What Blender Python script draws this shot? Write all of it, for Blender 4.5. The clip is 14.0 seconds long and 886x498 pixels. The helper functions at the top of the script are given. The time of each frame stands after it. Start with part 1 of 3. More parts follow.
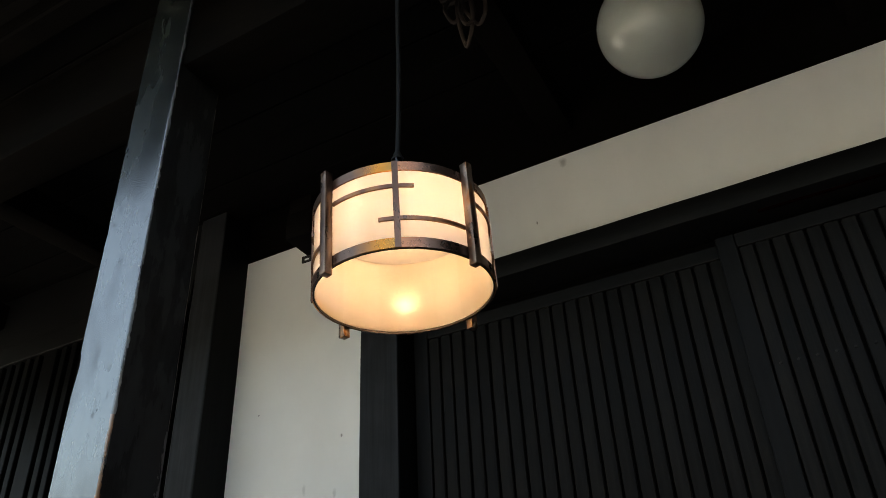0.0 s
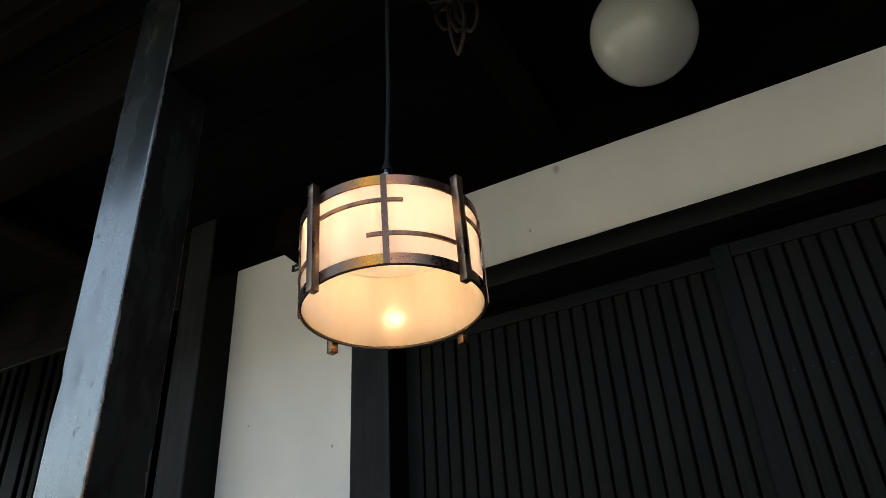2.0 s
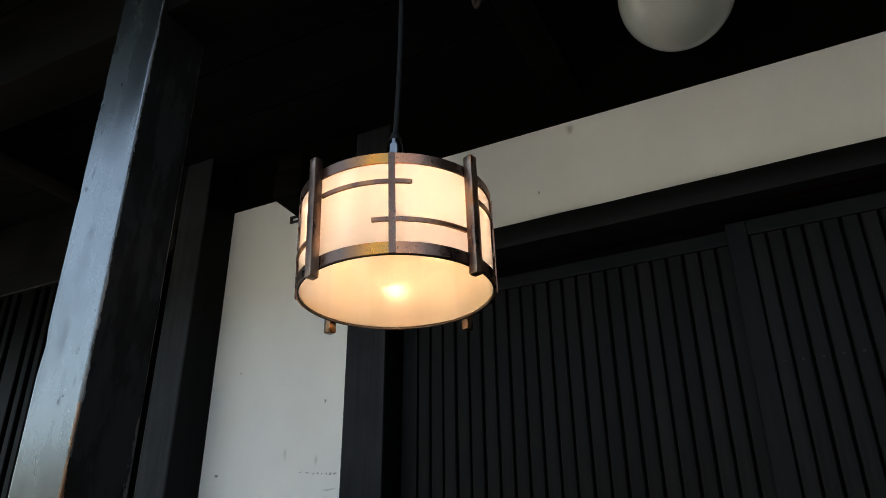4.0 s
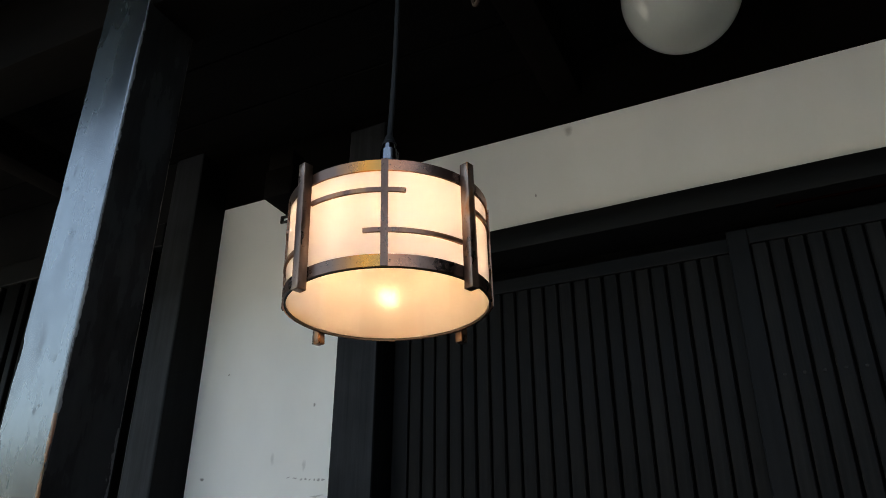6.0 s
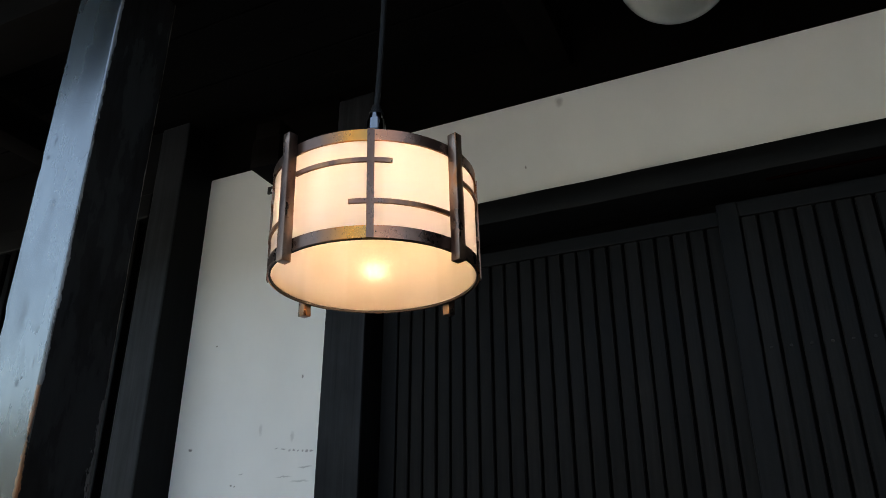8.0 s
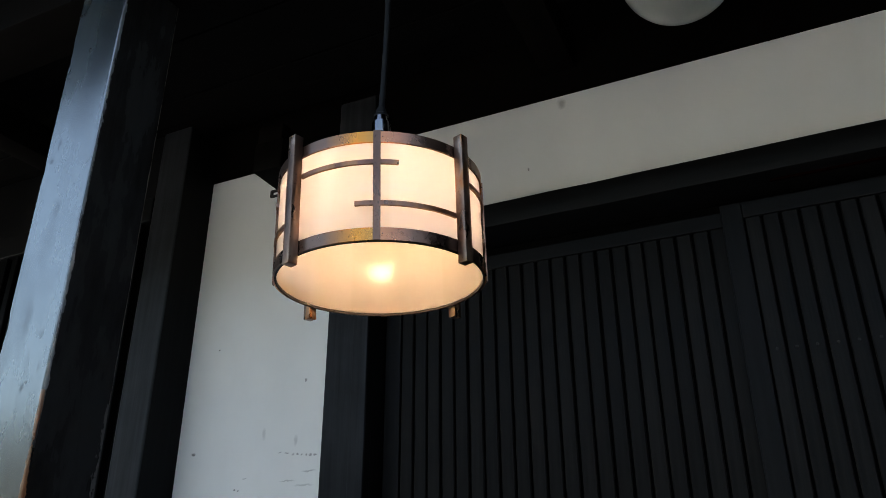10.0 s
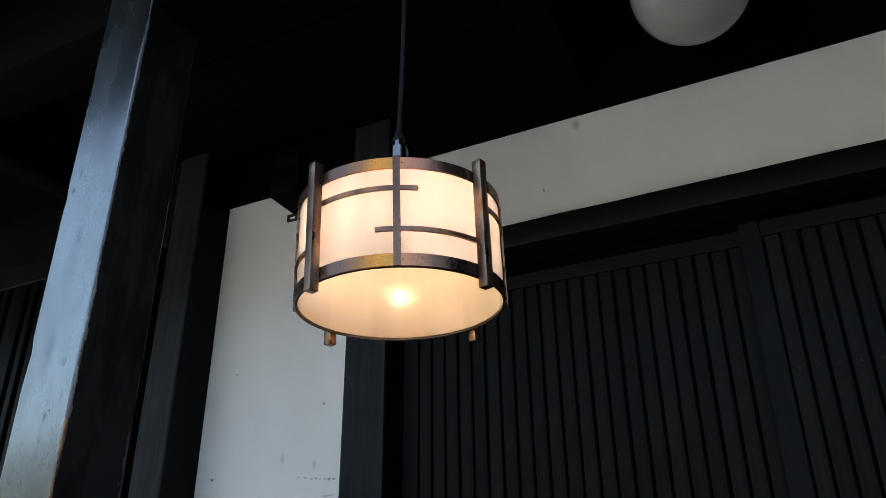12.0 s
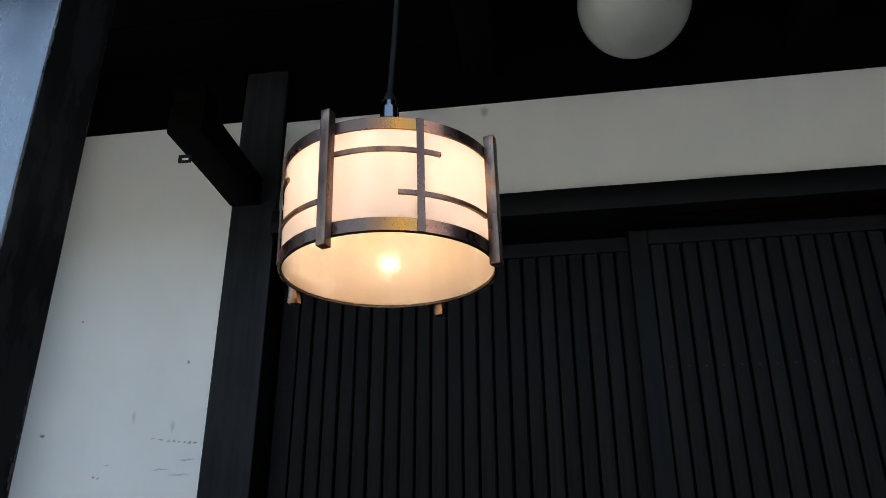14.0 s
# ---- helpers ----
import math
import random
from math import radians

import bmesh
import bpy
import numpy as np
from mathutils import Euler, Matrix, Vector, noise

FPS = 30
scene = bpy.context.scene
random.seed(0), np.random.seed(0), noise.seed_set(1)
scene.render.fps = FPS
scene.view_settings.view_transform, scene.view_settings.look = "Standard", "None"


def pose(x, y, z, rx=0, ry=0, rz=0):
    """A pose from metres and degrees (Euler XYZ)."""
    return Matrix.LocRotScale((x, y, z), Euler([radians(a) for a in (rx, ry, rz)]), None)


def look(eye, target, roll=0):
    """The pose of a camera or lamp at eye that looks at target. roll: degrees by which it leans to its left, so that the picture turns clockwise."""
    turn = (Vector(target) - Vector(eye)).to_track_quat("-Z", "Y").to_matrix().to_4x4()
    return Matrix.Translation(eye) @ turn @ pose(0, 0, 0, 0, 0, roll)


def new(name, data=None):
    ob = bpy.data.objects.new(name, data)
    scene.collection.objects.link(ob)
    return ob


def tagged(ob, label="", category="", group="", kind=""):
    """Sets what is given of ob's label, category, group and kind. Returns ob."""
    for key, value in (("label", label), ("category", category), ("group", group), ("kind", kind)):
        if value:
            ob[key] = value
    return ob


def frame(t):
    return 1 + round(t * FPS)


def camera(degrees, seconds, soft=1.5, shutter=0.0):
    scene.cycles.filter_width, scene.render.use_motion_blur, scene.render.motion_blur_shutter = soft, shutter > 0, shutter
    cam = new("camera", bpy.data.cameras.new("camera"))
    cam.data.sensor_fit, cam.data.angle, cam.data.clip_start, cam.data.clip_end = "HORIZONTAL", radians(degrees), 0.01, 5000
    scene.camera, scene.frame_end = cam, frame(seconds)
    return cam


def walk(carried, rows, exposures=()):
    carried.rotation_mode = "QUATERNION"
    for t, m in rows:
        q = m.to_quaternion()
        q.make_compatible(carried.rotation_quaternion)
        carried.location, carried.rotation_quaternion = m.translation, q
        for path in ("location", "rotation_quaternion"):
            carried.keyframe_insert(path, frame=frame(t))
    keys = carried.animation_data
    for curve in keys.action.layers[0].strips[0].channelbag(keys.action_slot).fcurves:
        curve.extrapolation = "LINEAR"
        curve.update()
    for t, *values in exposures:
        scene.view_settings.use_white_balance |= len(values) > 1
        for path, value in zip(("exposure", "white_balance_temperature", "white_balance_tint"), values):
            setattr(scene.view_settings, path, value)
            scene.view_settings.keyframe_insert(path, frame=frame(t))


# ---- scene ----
cam = camera(61.12, 14.0, soft=0.7)
SKY, LAMP, EAVE, EDGE = 0.15, 108.0, 12.0, 0.30
# seconds, eye, tilt, roll and turn in degrees
PATH = [
    (0.0, 0.0000, 0.0000, 1.2000, 121.496, 2.627, 28.885),
    (0.5, 0.0004, 0.0026, 1.2009, 121.691, 2.754, 28.910),
    (1.0, 0.0116, -0.0016, 1.2055, 121.677, 2.755, 29.020),
    (1.5, 0.0112, -0.0058, 1.2049, 121.582, 2.965, 28.943),
    (2.0, 0.0013, 0.0150, 1.2350, 121.546, 2.899, 28.512),
    (2.5, -0.0021, 0.0302, 1.3406, 118.135, 2.018, 27.147),
    (3.0, -0.0193, 0.0203, 1.3581, 116.705, 1.673, 26.875),
    (3.5, -0.0228, 0.0259, 1.3517, 116.206, 0.665, 27.182),
    (6.0, -0.0392, 0.0611, 1.4036, 115.591, -0.090, 26.175),
    (6.5, -0.0474, 0.0765, 1.4056, 114.267, -0.172, 25.887),
    (7.0, -0.0420, 0.0730, 1.4062, 113.566, -0.117, 25.599),
    (7.5, -0.0393, 0.0749, 1.4091, 113.440, -0.070, 25.472),
    (10.0, -0.0506, 0.0745, 1.4093, 113.700, 0.245, 25.532),
    (10.5, -0.0545, 0.0636, 1.4181, 114.586, 0.063, 25.767),
    (11.0, -0.0592, 0.0626, 1.4146, 114.986, 0.116, 26.026),
    (11.5, -0.0587, 0.0680, 1.4123, 115.243, 0.256, 26.546),
    (12.0, -0.0582, 0.0657, 1.4154, 115.196, 0.528, 26.722),
    (12.5, -0.0634, 0.0685, 1.4102, 115.434, 0.529, 26.759),
    (13.0, -0.0692, 0.0498, 1.3923, 114.938, -0.801, 23.812),
    (13.5, -0.1479, 0.0222, 1.3942, 115.422, -0.086, 17.230),
    (14.0, -0.3565, -0.0094, 1.4193, 113.236, 0.100, 9.247),
]
walk(cam, [(t, pose(x, y, z, rx, ry, rz)) for t, x, y, z, rx, ry, rz in PATH], exposures=((0.0, 2.24, 8250, 4), (2.5, 2.20, 7800, 4), (6.0, 2.17, 7250, 4), (11.0, 2.13, 6750, 4), (14.0, 2.18, 6550, 4)))

# ---- daylight: overcast sky in front of a deep eave ----
world = bpy.data.worlds.new("sky")
scene.world = world
world.use_nodes = True
wn, wl = world.node_tree.nodes, world.node_tree.links
sky = wn.new("ShaderNodeTexSky")
sky.sky_type = "NISHITA"
sky.sun_disc = False
sky.sun_elevation = radians(52)
sky.sun_rotation = radians(27)
sky.air_density, sky.dust_density, sky.ozone_density = 1.0, 5.0, 1.0
wn["Background"].inputs["Strength"].default_value = SKY
wl.new(sky.outputs["Color"], wn["Background"].inputs["Color"])

sun_data = bpy.data.lights.new("sun", "SUN")
sun_data.energy, sun_data.angle, sun_data.color = 1.2, radians(25), (1.0, 0.97, 0.93)
sun = new("sun", sun_data)
sun.matrix_world = look((2.2, 4.4, 6.4), (0, 0, 0))


# ---- materials ----
def material(name):
    m = bpy.data.materials.new(name)
    m.use_nodes = True
    return m, m.node_tree.nodes, m.node_tree.links, m.node_tree.nodes["Principled BSDF"]


def noise_tex(n, l, scale=(1, 1, 1), size=5.0, detail=5.0, rough=0.55, offset=(0, 0, 0)):
    co, mp, tx = n.new("ShaderNodeTexCoord"), n.new("ShaderNodeMapping"), n.new("ShaderNodeTexNoise")
    mp.inputs["Scale"].default_value = scale
    mp.inputs["Location"].default_value = offset
    l.new(co.outputs["Object"], mp.inputs["Vector"])
    l.new(mp.outputs["Vector"], tx.inputs["Vector"])
    tx.inputs["Scale"].default_value, tx.inputs["Detail"].default_value, tx.inputs["Roughness"].default_value = size, detail, rough
    return tx


def ramp(n, l, source, stops):
    r = n.new("ShaderNodeValToRGB")
    while len(r.color_ramp.elements) < len(stops):
        r.color_ramp.elements.new(0.5)
    for e, (p, c) in zip(r.color_ramp.elements, stops):
        e.position, e.color = p, (*(c if isinstance(c, tuple) else (c, c, c)), 1)
    l.new(source, r.inputs["Fac"])
    return r


def mix(n, l, kind, fac, a, b):
    m = n.new("ShaderNodeMix")
    m.data_type, m.blend_type = "RGBA", kind
    for sock, v in ((m.inputs[0], fac), (m.inputs[6], a), (m.inputs[7], b)):
        if hasattr(v, "links"):
            l.new(v, sock)
        elif isinstance(v, tuple):
            sock.default_value = (*v, 1)
        else:
            sock.default_value = v
    return m.outputs[2]


def bump(n, l, b, source, strength, distance):
    k = n.new("ShaderNodeBump")
    k.inputs["Strength"].default_value, k.inputs["Distance"].default_value = strength, distance
    l.new(source, k.inputs["Height"])
    if b.inputs["Normal"].links:
        l.new(b.inputs["Normal"].links[0].from_socket, k.inputs["Normal"])
    l.new(k.outputs["Normal"], b.inputs["Normal"])


def wood(name, axis, dark, light, rough=(0.3, 0.5), relief=0.25, vary=False, coat=0.0, gloss=0.5, pale_front_y=None):
    """Stained wood with its grain along one axis."""
    m, n, l, b = material(name)
    along = [38.0, 38.0, 38.0]
    along["xyz".index(axis)] = 1.6
    grain = noise_tex(n, l, tuple(along), 1.6, 6, 0.6)
    cloud = noise_tex(n, l, (1, 1, 1), 3.2, 4, 0.6)
    g = ramp(n, l, grain.outputs["Fac"], [(0.3, dark), (0.75, light)])
    c = ramp(n, l, cloud.outputs["Fac"], [(0.3, 0.62), (0.7, 1.25)])
    colour = mix(n, l, "MULTIPLY", 1.0, g.outputs["Color"], c.outputs["Color"])
    if vary:
        info = n.new("ShaderNodeObjectInfo")
        v = ramp(n, l, info.outputs["Random"], [(0.0, 0.7), (1.0, 1.3)])
        colour = mix(n, l, "MULTIPLY", 1.0, colour, v.outputs["Color"])
    if pale_front_y is not None:
        # the front side, below this y, gets a paler grey
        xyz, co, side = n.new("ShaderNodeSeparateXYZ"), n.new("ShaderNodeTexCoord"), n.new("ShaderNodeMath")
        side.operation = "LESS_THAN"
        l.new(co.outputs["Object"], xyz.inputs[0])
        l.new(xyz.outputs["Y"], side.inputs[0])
        side.inputs[1].default_value = pale_front_y
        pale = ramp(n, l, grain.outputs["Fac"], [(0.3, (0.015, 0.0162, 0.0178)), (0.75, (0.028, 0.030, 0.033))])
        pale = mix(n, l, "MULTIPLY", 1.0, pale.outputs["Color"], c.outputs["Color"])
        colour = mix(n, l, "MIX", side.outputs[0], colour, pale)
    l.new(colour, b.inputs["Base Color"])
    r = ramp(n, l, cloud.outputs["Fac"], [(0.3, rough[0]), (0.7, rough[1])])
    l.new(r.outputs["Color"], b.inputs["Roughness"])
    b.inputs["Coat Weight"].default_value = coat
    b.inputs["Specular IOR Level"].default_value = gloss
    b.inputs["Coat Roughness"].default_value = 0.2
    bump(n, l, b, grain.outputs["Fac"], relief, 0.002)
    bump(n, l, b, cloud.outputs["Fac"], 0.15, 0.006)
    return m


def marks(n, l, colour, y, dark, rows):
    """Small stains with ragged edges: x, z, half width, half height and strength of each."""
    warp = noise_tex(n, l, (1, 1, 1), 60, 2, 0.5)
    co = n.new("ShaderNodeTexCoord")
    jitter = n.new("ShaderNodeVectorMath")
    jitter.operation = "MULTIPLY_ADD"
    l.new(warp.outputs["Color"], jitter.inputs[0])
    jitter.inputs[1].default_value = (0.012, 0.012, 0.012)
    l.new(co.outputs["Object"], jitter.inputs[2])
    for x, z, w, h, k in rows:
        sub, div, length = n.new("ShaderNodeVectorMath"), n.new("ShaderNodeVectorMath"), n.new("ShaderNodeVectorMath")
        sub.operation, div.operation, length.operation = "SUBTRACT", "MULTIPLY", "LENGTH"
        l.new(jitter.outputs[0], sub.inputs[0])
        sub.inputs[1].default_value = (x + 0.006, y, z + 0.006)
        l.new(sub.outputs[0], div.inputs[0])
        div.inputs[1].default_value = (1 / w, 1, 1 / h)
        l.new(div.outputs[0], length.inputs[0])
        f = ramp(n, l, length.outputs["Value"], [(0.35, k), (1.0, 0.0)])
        colour = mix(n, l, "MIX", f.outputs["Color"], colour, dark)
    return colour


def near(n, l, source, value, width, wobble):
    """1 where a coordinate lies within a ragged width of a value, else 0."""
    d, a, w, m = (n.new("ShaderNodeMath") for _ in range(4))
    d.operation, a.operation, w.operation, m.operation = "SUBTRACT", "ABSOLUTE", "MULTIPLY_ADD", "LESS_THAN"
    l.new(source, d.inputs[0])
    d.inputs[1].default_value = value
    l.new(d.outputs[0], a.inputs[0])
    l.new(wobble, w.inputs[0])
    w.inputs[1].default_value, w.inputs[2].default_value = width * 3.2, -width * 0.85
    l.new(a.outputs[0], m.inputs[0])
    l.new(w.outputs[0], m.inputs[1])
    return m.outputs[0]


def lacquered_post():
    """Old dark lacquer, glossy, with dull smears, pale rubbed edges and fine cracks along the grain."""
    m, n, l, b = material("old_dark_lacquer")
    grain = noise_tex(n, l, (30, 30, 1.2), 1.8, 6, 0.62)
    smear = noise_tex(n, l, (9, 9, 2.6), 1.5, 5, 0.6, (3.1, 0.4, 1.7))
    cloud = noise_tex(n, l, (1, 1, 0.5), 9.0, 4, 0.6)
    chips = noise_tex(n, l, (1, 1, 0.35), 70, 5, 0.7)
    g = ramp(n, l, grain.outputs["Fac"], [(0.3, (0.007, 0.0065, 0.006)), (0.8, (0.017, 0.016, 0.015))])
    s = ramp(n, l, smear.outputs["Fac"], [(0.42, 0.0), (0.62, 1.0)])
    colour = mix(n, l, "MIX", s.outputs["Color"], g.outputs["Color"], (0.022, 0.022, 0.022))
    xyz, co = n.new("ShaderNodeSeparateXYZ"), n.new("ShaderNodeTexCoord")
    l.new(co.outputs["Object"], xyz.inputs[0])
    # the front face gets a paler grey base than the sides
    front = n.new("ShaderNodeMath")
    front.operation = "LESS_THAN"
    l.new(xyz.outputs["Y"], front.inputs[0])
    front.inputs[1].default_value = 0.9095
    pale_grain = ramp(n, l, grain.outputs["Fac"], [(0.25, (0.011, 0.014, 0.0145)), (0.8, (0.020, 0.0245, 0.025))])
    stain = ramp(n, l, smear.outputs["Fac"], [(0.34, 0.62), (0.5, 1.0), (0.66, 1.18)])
    paler = mix(n, l, "MULTIPLY", 1.0, pale_grain.outputs["Color"], stain.outputs["Color"])
    colour = mix(n, l, "MIX", front.outputs[0], colour, paler)

    def both(p, q):
        k = n.new("ShaderNodeMath")
        k.operation = "MULTIPLY"
        l.new(p, k.inputs[0])
        l.new(q, k.inputs[1])
        return k.outputs[0]
    corner = near(n, l, xyz.outputs["Y"], 0.903, 0.0075, chips.outputs["Fac"])
    for x, width, pale in ((-1.318, 0.0020, (0.20, 0.21, 0.22)), (-1.181, 0.0014, (0.20, 0.205, 0.21))):
        colour = mix(n, l, "MIX", both(near(n, l, xyz.outputs["X"], x, width, chips.outputs["Fac"]), corner), colour, pale)
    # bare reddish wood where the lacquer has split off low on one edge, and the rubbed far edge
    low = n.new("ShaderNodeMath")
    low.operation = "LESS_THAN"
    l.new(xyz.outputs["Z"], low.inputs[0])
    low.inputs[1].default_value = 1.70
    bare = both(low.outputs[0], both(near(n, l, xyz.outputs["X"], -1.181, 0.0065, chips.outputs["Fac"]), corner))
    colour = mix(n, l, "MIX", bare, colour, (0.23, 0.10, 0.045))
    colour = mix(n, l, "MIX", near(n, l, xyz.outputs["Y"], 1.043, 0.0040, chips.outputs["Fac"]), colour, (0.22, 0.19, 0.16))
    colour = mix(n, l, "MIX", both(low.outputs[0], near(n, l, xyz.outputs["Y"], 1.043, 0.0120, chips.outputs["Fac"])), colour, (0.10, 0.095, 0.09))
    scars = (
        (-1.236, 1.707, 0.007, 0.010, 1.0), (-1.228, 1.718, 0.004, 0.005, 1.0), (-1.297, 2.165, 0.009, 0.008, 1.0), (-1.285, 2.20, 0.005, 0.02, 0.8),
        (-1.262, 1.835, 0.012, 0.045, 0.7), (-1.205, 1.74, 0.003, 0.012, 0.8), (-1.25, 2.05, 0.010, 0.03, 0.5), (-1.215, 1.80, 0.004, 0.012, 0.6))
    colour = marks(n, l, colour, 0.909, (0.004, 0.0035, 0.003), scars)
    # the varnish is thin on the smears and gone on the scars
    film = ramp(n, l, smear.outputs["Fac"], [(0.36, 0.30), (0.5, 0.60), (0.64, 0.74)])
    scuff = ramp(n, l, chips.outputs["Fac"], [(0.33, 0.55), (0.42, 1.0)])
    film = mix(n, l, "MULTIPLY", 1.0, film.outputs["Color"], scuff.outputs["Color"])
    # varnish is kept to the front face
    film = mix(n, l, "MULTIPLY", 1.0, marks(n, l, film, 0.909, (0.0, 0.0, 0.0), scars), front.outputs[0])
    l.new(colour, b.inputs["Base Color"])
    r = ramp(n, l, smear.outputs["Fac"], [(0.35, 0.20), (0.65, 0.32)])
    l.new(r.outputs["Color"], b.inputs["Roughness"])
    b.inputs["IOR"].default_value = 2.0
    # the front face is glossy, the other faces nearly matt
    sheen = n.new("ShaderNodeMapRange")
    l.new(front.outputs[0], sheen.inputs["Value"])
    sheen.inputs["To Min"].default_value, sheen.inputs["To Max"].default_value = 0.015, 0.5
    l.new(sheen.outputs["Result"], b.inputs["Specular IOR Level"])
    l.new(film, b.inputs["Coat Weight"])
    cr = ramp(n, l, smear.outputs["Fac"], [(0.35, 0.22), (0.65, 0.13)])
    l.new(cr.outputs["Color"], b.inputs["Coat Roughness"])
    b.inputs["Coat Tint"].default_value = (0.96, 1.0, 0.97, 1)
    b.inputs["Coat IOR"].default_value = 2.2
    bump(n, l, b, grain.outputs["Fac"], 0.12, 0.001)
    bump(n, l, b, cloud.outputs["Fac"], 0.14, 0.004)
    bump(n, l, b, chips.outputs["Fac"], 0.06, 0.001)
    return m


def plaster():
    """White lime plaster with faint clouds, small scuffs and a few dark spots."""
    m, n, l, b = material("white_plaster")
    fine = noise_tex(n, l, (1, 1, 1), 90, 4, 0.6)
    cloud = noise_tex(n, l, (1, 1, 0.6), 2.4, 5, 0.6)
    c = ramp(n, l, cloud.outputs["Fac"], [(0.3, (0.73, 0.735, 0.705)), (0.7, (0.812, 0.82, 0.79))])
    colour = marks(n, l, c.outputs["Color"], 1.964, (0.10, 0.095, 0.085), (
        (-0.545, 2.730, 0.016, 0.022, 0.45), (-1.780, 2.112, 0.004, 0.004, 0.9), (-1.416, 1.972, 0.005, 0.009, 0.7),
        (-1.446, 1.752, 0.006, 0.004, 0.45), (-1.430, 1.750, 0.005, 0.004, 0.6), (-1.414, 1.749, 0.006, 0.004, 0.55), (-1.398, 1.747, 0.005, 0.004, 0.6), (-1.383, 1.746, 0.006, 0.005, 0.6), (-1.366, 1.745, 0.008, 0.004, 0.6), (-1.440, 1.790, 0.008, 0.020, 0.25), (-1.385, 1.700, 0.030, 0.003, 0.4),
        (-1.836, 1.777, 0.010, 0.006, 0.8), (-1.654, 1.659, 0.005, 0.004, 0.7), (-1.640, 1.656, 0.004, 0.004, 0.7), (-1.56, 1.82, 0.008, 0.022, 0.22), (-1.470, 1.756, 0.010, 0.003, 0.5), (-1.495, 1.760, 0.008, 0.003, 0.45), (-1.460, 1.675, 0.035, 0.003, 0.35), (-0.66, 2.530, 0.003, 0.007, 0.7), (-1.40, 1.66, 0.04, 0.004, 0.3),
        (-1.62, 1.69, 0.010, 0.003, 0.4)))
    l.new(colour, b.inputs["Base Color"])
    b.inputs["Roughness"].default_value = 0.85
    bump(n, l, b, fine.outputs["Fac"], 0.12, 0.0008)
    bump(n, l, b, cloud.outputs["Fac"], 0.2, 0.006)
    return m


def copper(name, stops):
    """Heat-tinted brown copper, with orange, olive and violet patches and dark specks."""
    m, n, l, b = material(name)
    tint = noise_tex(n, l, (1, 1, 0.35), 22, 3, 0.5)
    speck = noise_tex(n, l, (1, 1, 1), 260, 3, 0.6)
    patch = noise_tex(n, l, (1, 1, 0.4), 34, 3, 0.6, (1.3, 2.2, 0.7))
    base = ramp(n, l, tint.outputs["Fac"], stops)
    dirt = ramp(n, l, speck.outputs["Fac"], [(0.28, 0.55), (0.40, 1.0)])
    colour = mix(n, l, "MULTIPLY", 1.0, base.outputs["Color"], dirt.outputs["Color"])
    l.new(colour, b.inputs["Base Color"])
    b.inputs["Metallic"].default_value = 0.9
    r = ramp(n, l, patch.outputs["Fac"], [(0.3, 0.22), (0.7, 0.44)])
    l.new(r.outputs["Color"], b.inputs["Roughness"])
    bump(n, l, b, speck.outputs["Fac"], 0.15, 0.0006)
    return m


def heat_tinted_ring():
    """Brown copper ring, tinted gold, orange and rose beside each upright joint, dark specks on it."""
    m, n, l, b = material("heat_tinted_ring")
    co, xyz, turn = n.new("ShaderNodeTexCoord"), n.new("ShaderNodeSeparateXYZ"), n.new("ShaderNodeMath")
    l.new(co.outputs["Object"], xyz.inputs[0])
    turn.operation = "ARCTAN2"
    l.new(xyz.outputs["Y"], turn.inputs[0])
    l.new(xyz.outputs["X"], turn.inputs[1])
    scaled, wobble, part_turn = n.new("ShaderNodeMath"), n.new("ShaderNodeMath"), n.new("ShaderNodeMath")
    scaled.operation, wobble.operation, part_turn.operation = "MULTIPLY_ADD", "MULTIPLY_ADD", "FRACT"
    l.new(turn.outputs[0], scaled.inputs[0])
    scaled.inputs[1].default_value = 2 / math.pi
    scaled.inputs[2].default_value = 4.5 - (START + BAND) / 90 - 0.05
    cloud = noise_tex(n, l, (1, 1, 0.8), 26, 4, 0.6)
    l.new(cloud.outputs["Fac"], wobble.inputs[0])
    wobble.inputs[1].default_value = 0.10
    l.new(scaled.outputs[0], wobble.inputs[2])
    l.new(wobble.outputs[0], part_turn.inputs[0])
    tint = ramp(n, l, part_turn.outputs[0], [
        (0.02, (0.13, 0.080, 0.060)), (0.20, (0.19, 0.115, 0.083)), (0.29, (0.36, 0.16, 0.07)), (0.39, (0.75, 0.28, 0.05)),
        (0.49, (0.54, 0.255, 0.07)), (0.515, (0.58, 0.24, 0.12)), (0.60, (0.38, 0.165, 0.095)), (0.70, (0.18, 0.108, 0.078)), (0.97, (0.11, 0.070, 0.056))])
    speck = noise_tex(n, l, (1, 1, 1), 300, 3, 0.6)
    where = noise_tex(n, l, (1, 1, 0.5), 14, 2, 0.5, (5.2, 0.3, 1.9))
    pit = ramp(n, l, speck.outputs["Fac"], [(0.31, 0.45), (0.38, 1.0)])
    area = ramp(n, l, where.outputs["Fac"], [(0.45, 0.0), (0.60, 1.0)])
    dirt = mix(n, l, "MIX", area.outputs["Color"], (1.0, 1.0, 1.0), pit.outputs["Color"])
    l.new(mix(n, l, "MULTIPLY", 1.0, tint.outputs["Color"], dirt), b.inputs["Base Color"])
    b.inputs["Metallic"].default_value = 0.92
    r = ramp(n, l, cloud.outputs["Fac"], [(0.3, 0.20), (0.7, 0.38)])
    l.new(r.outputs["Color"], b.inputs["Roughness"])
    bump(n, l, b, speck.outputs["Fac"], 0.12, 0.0005)
    return m


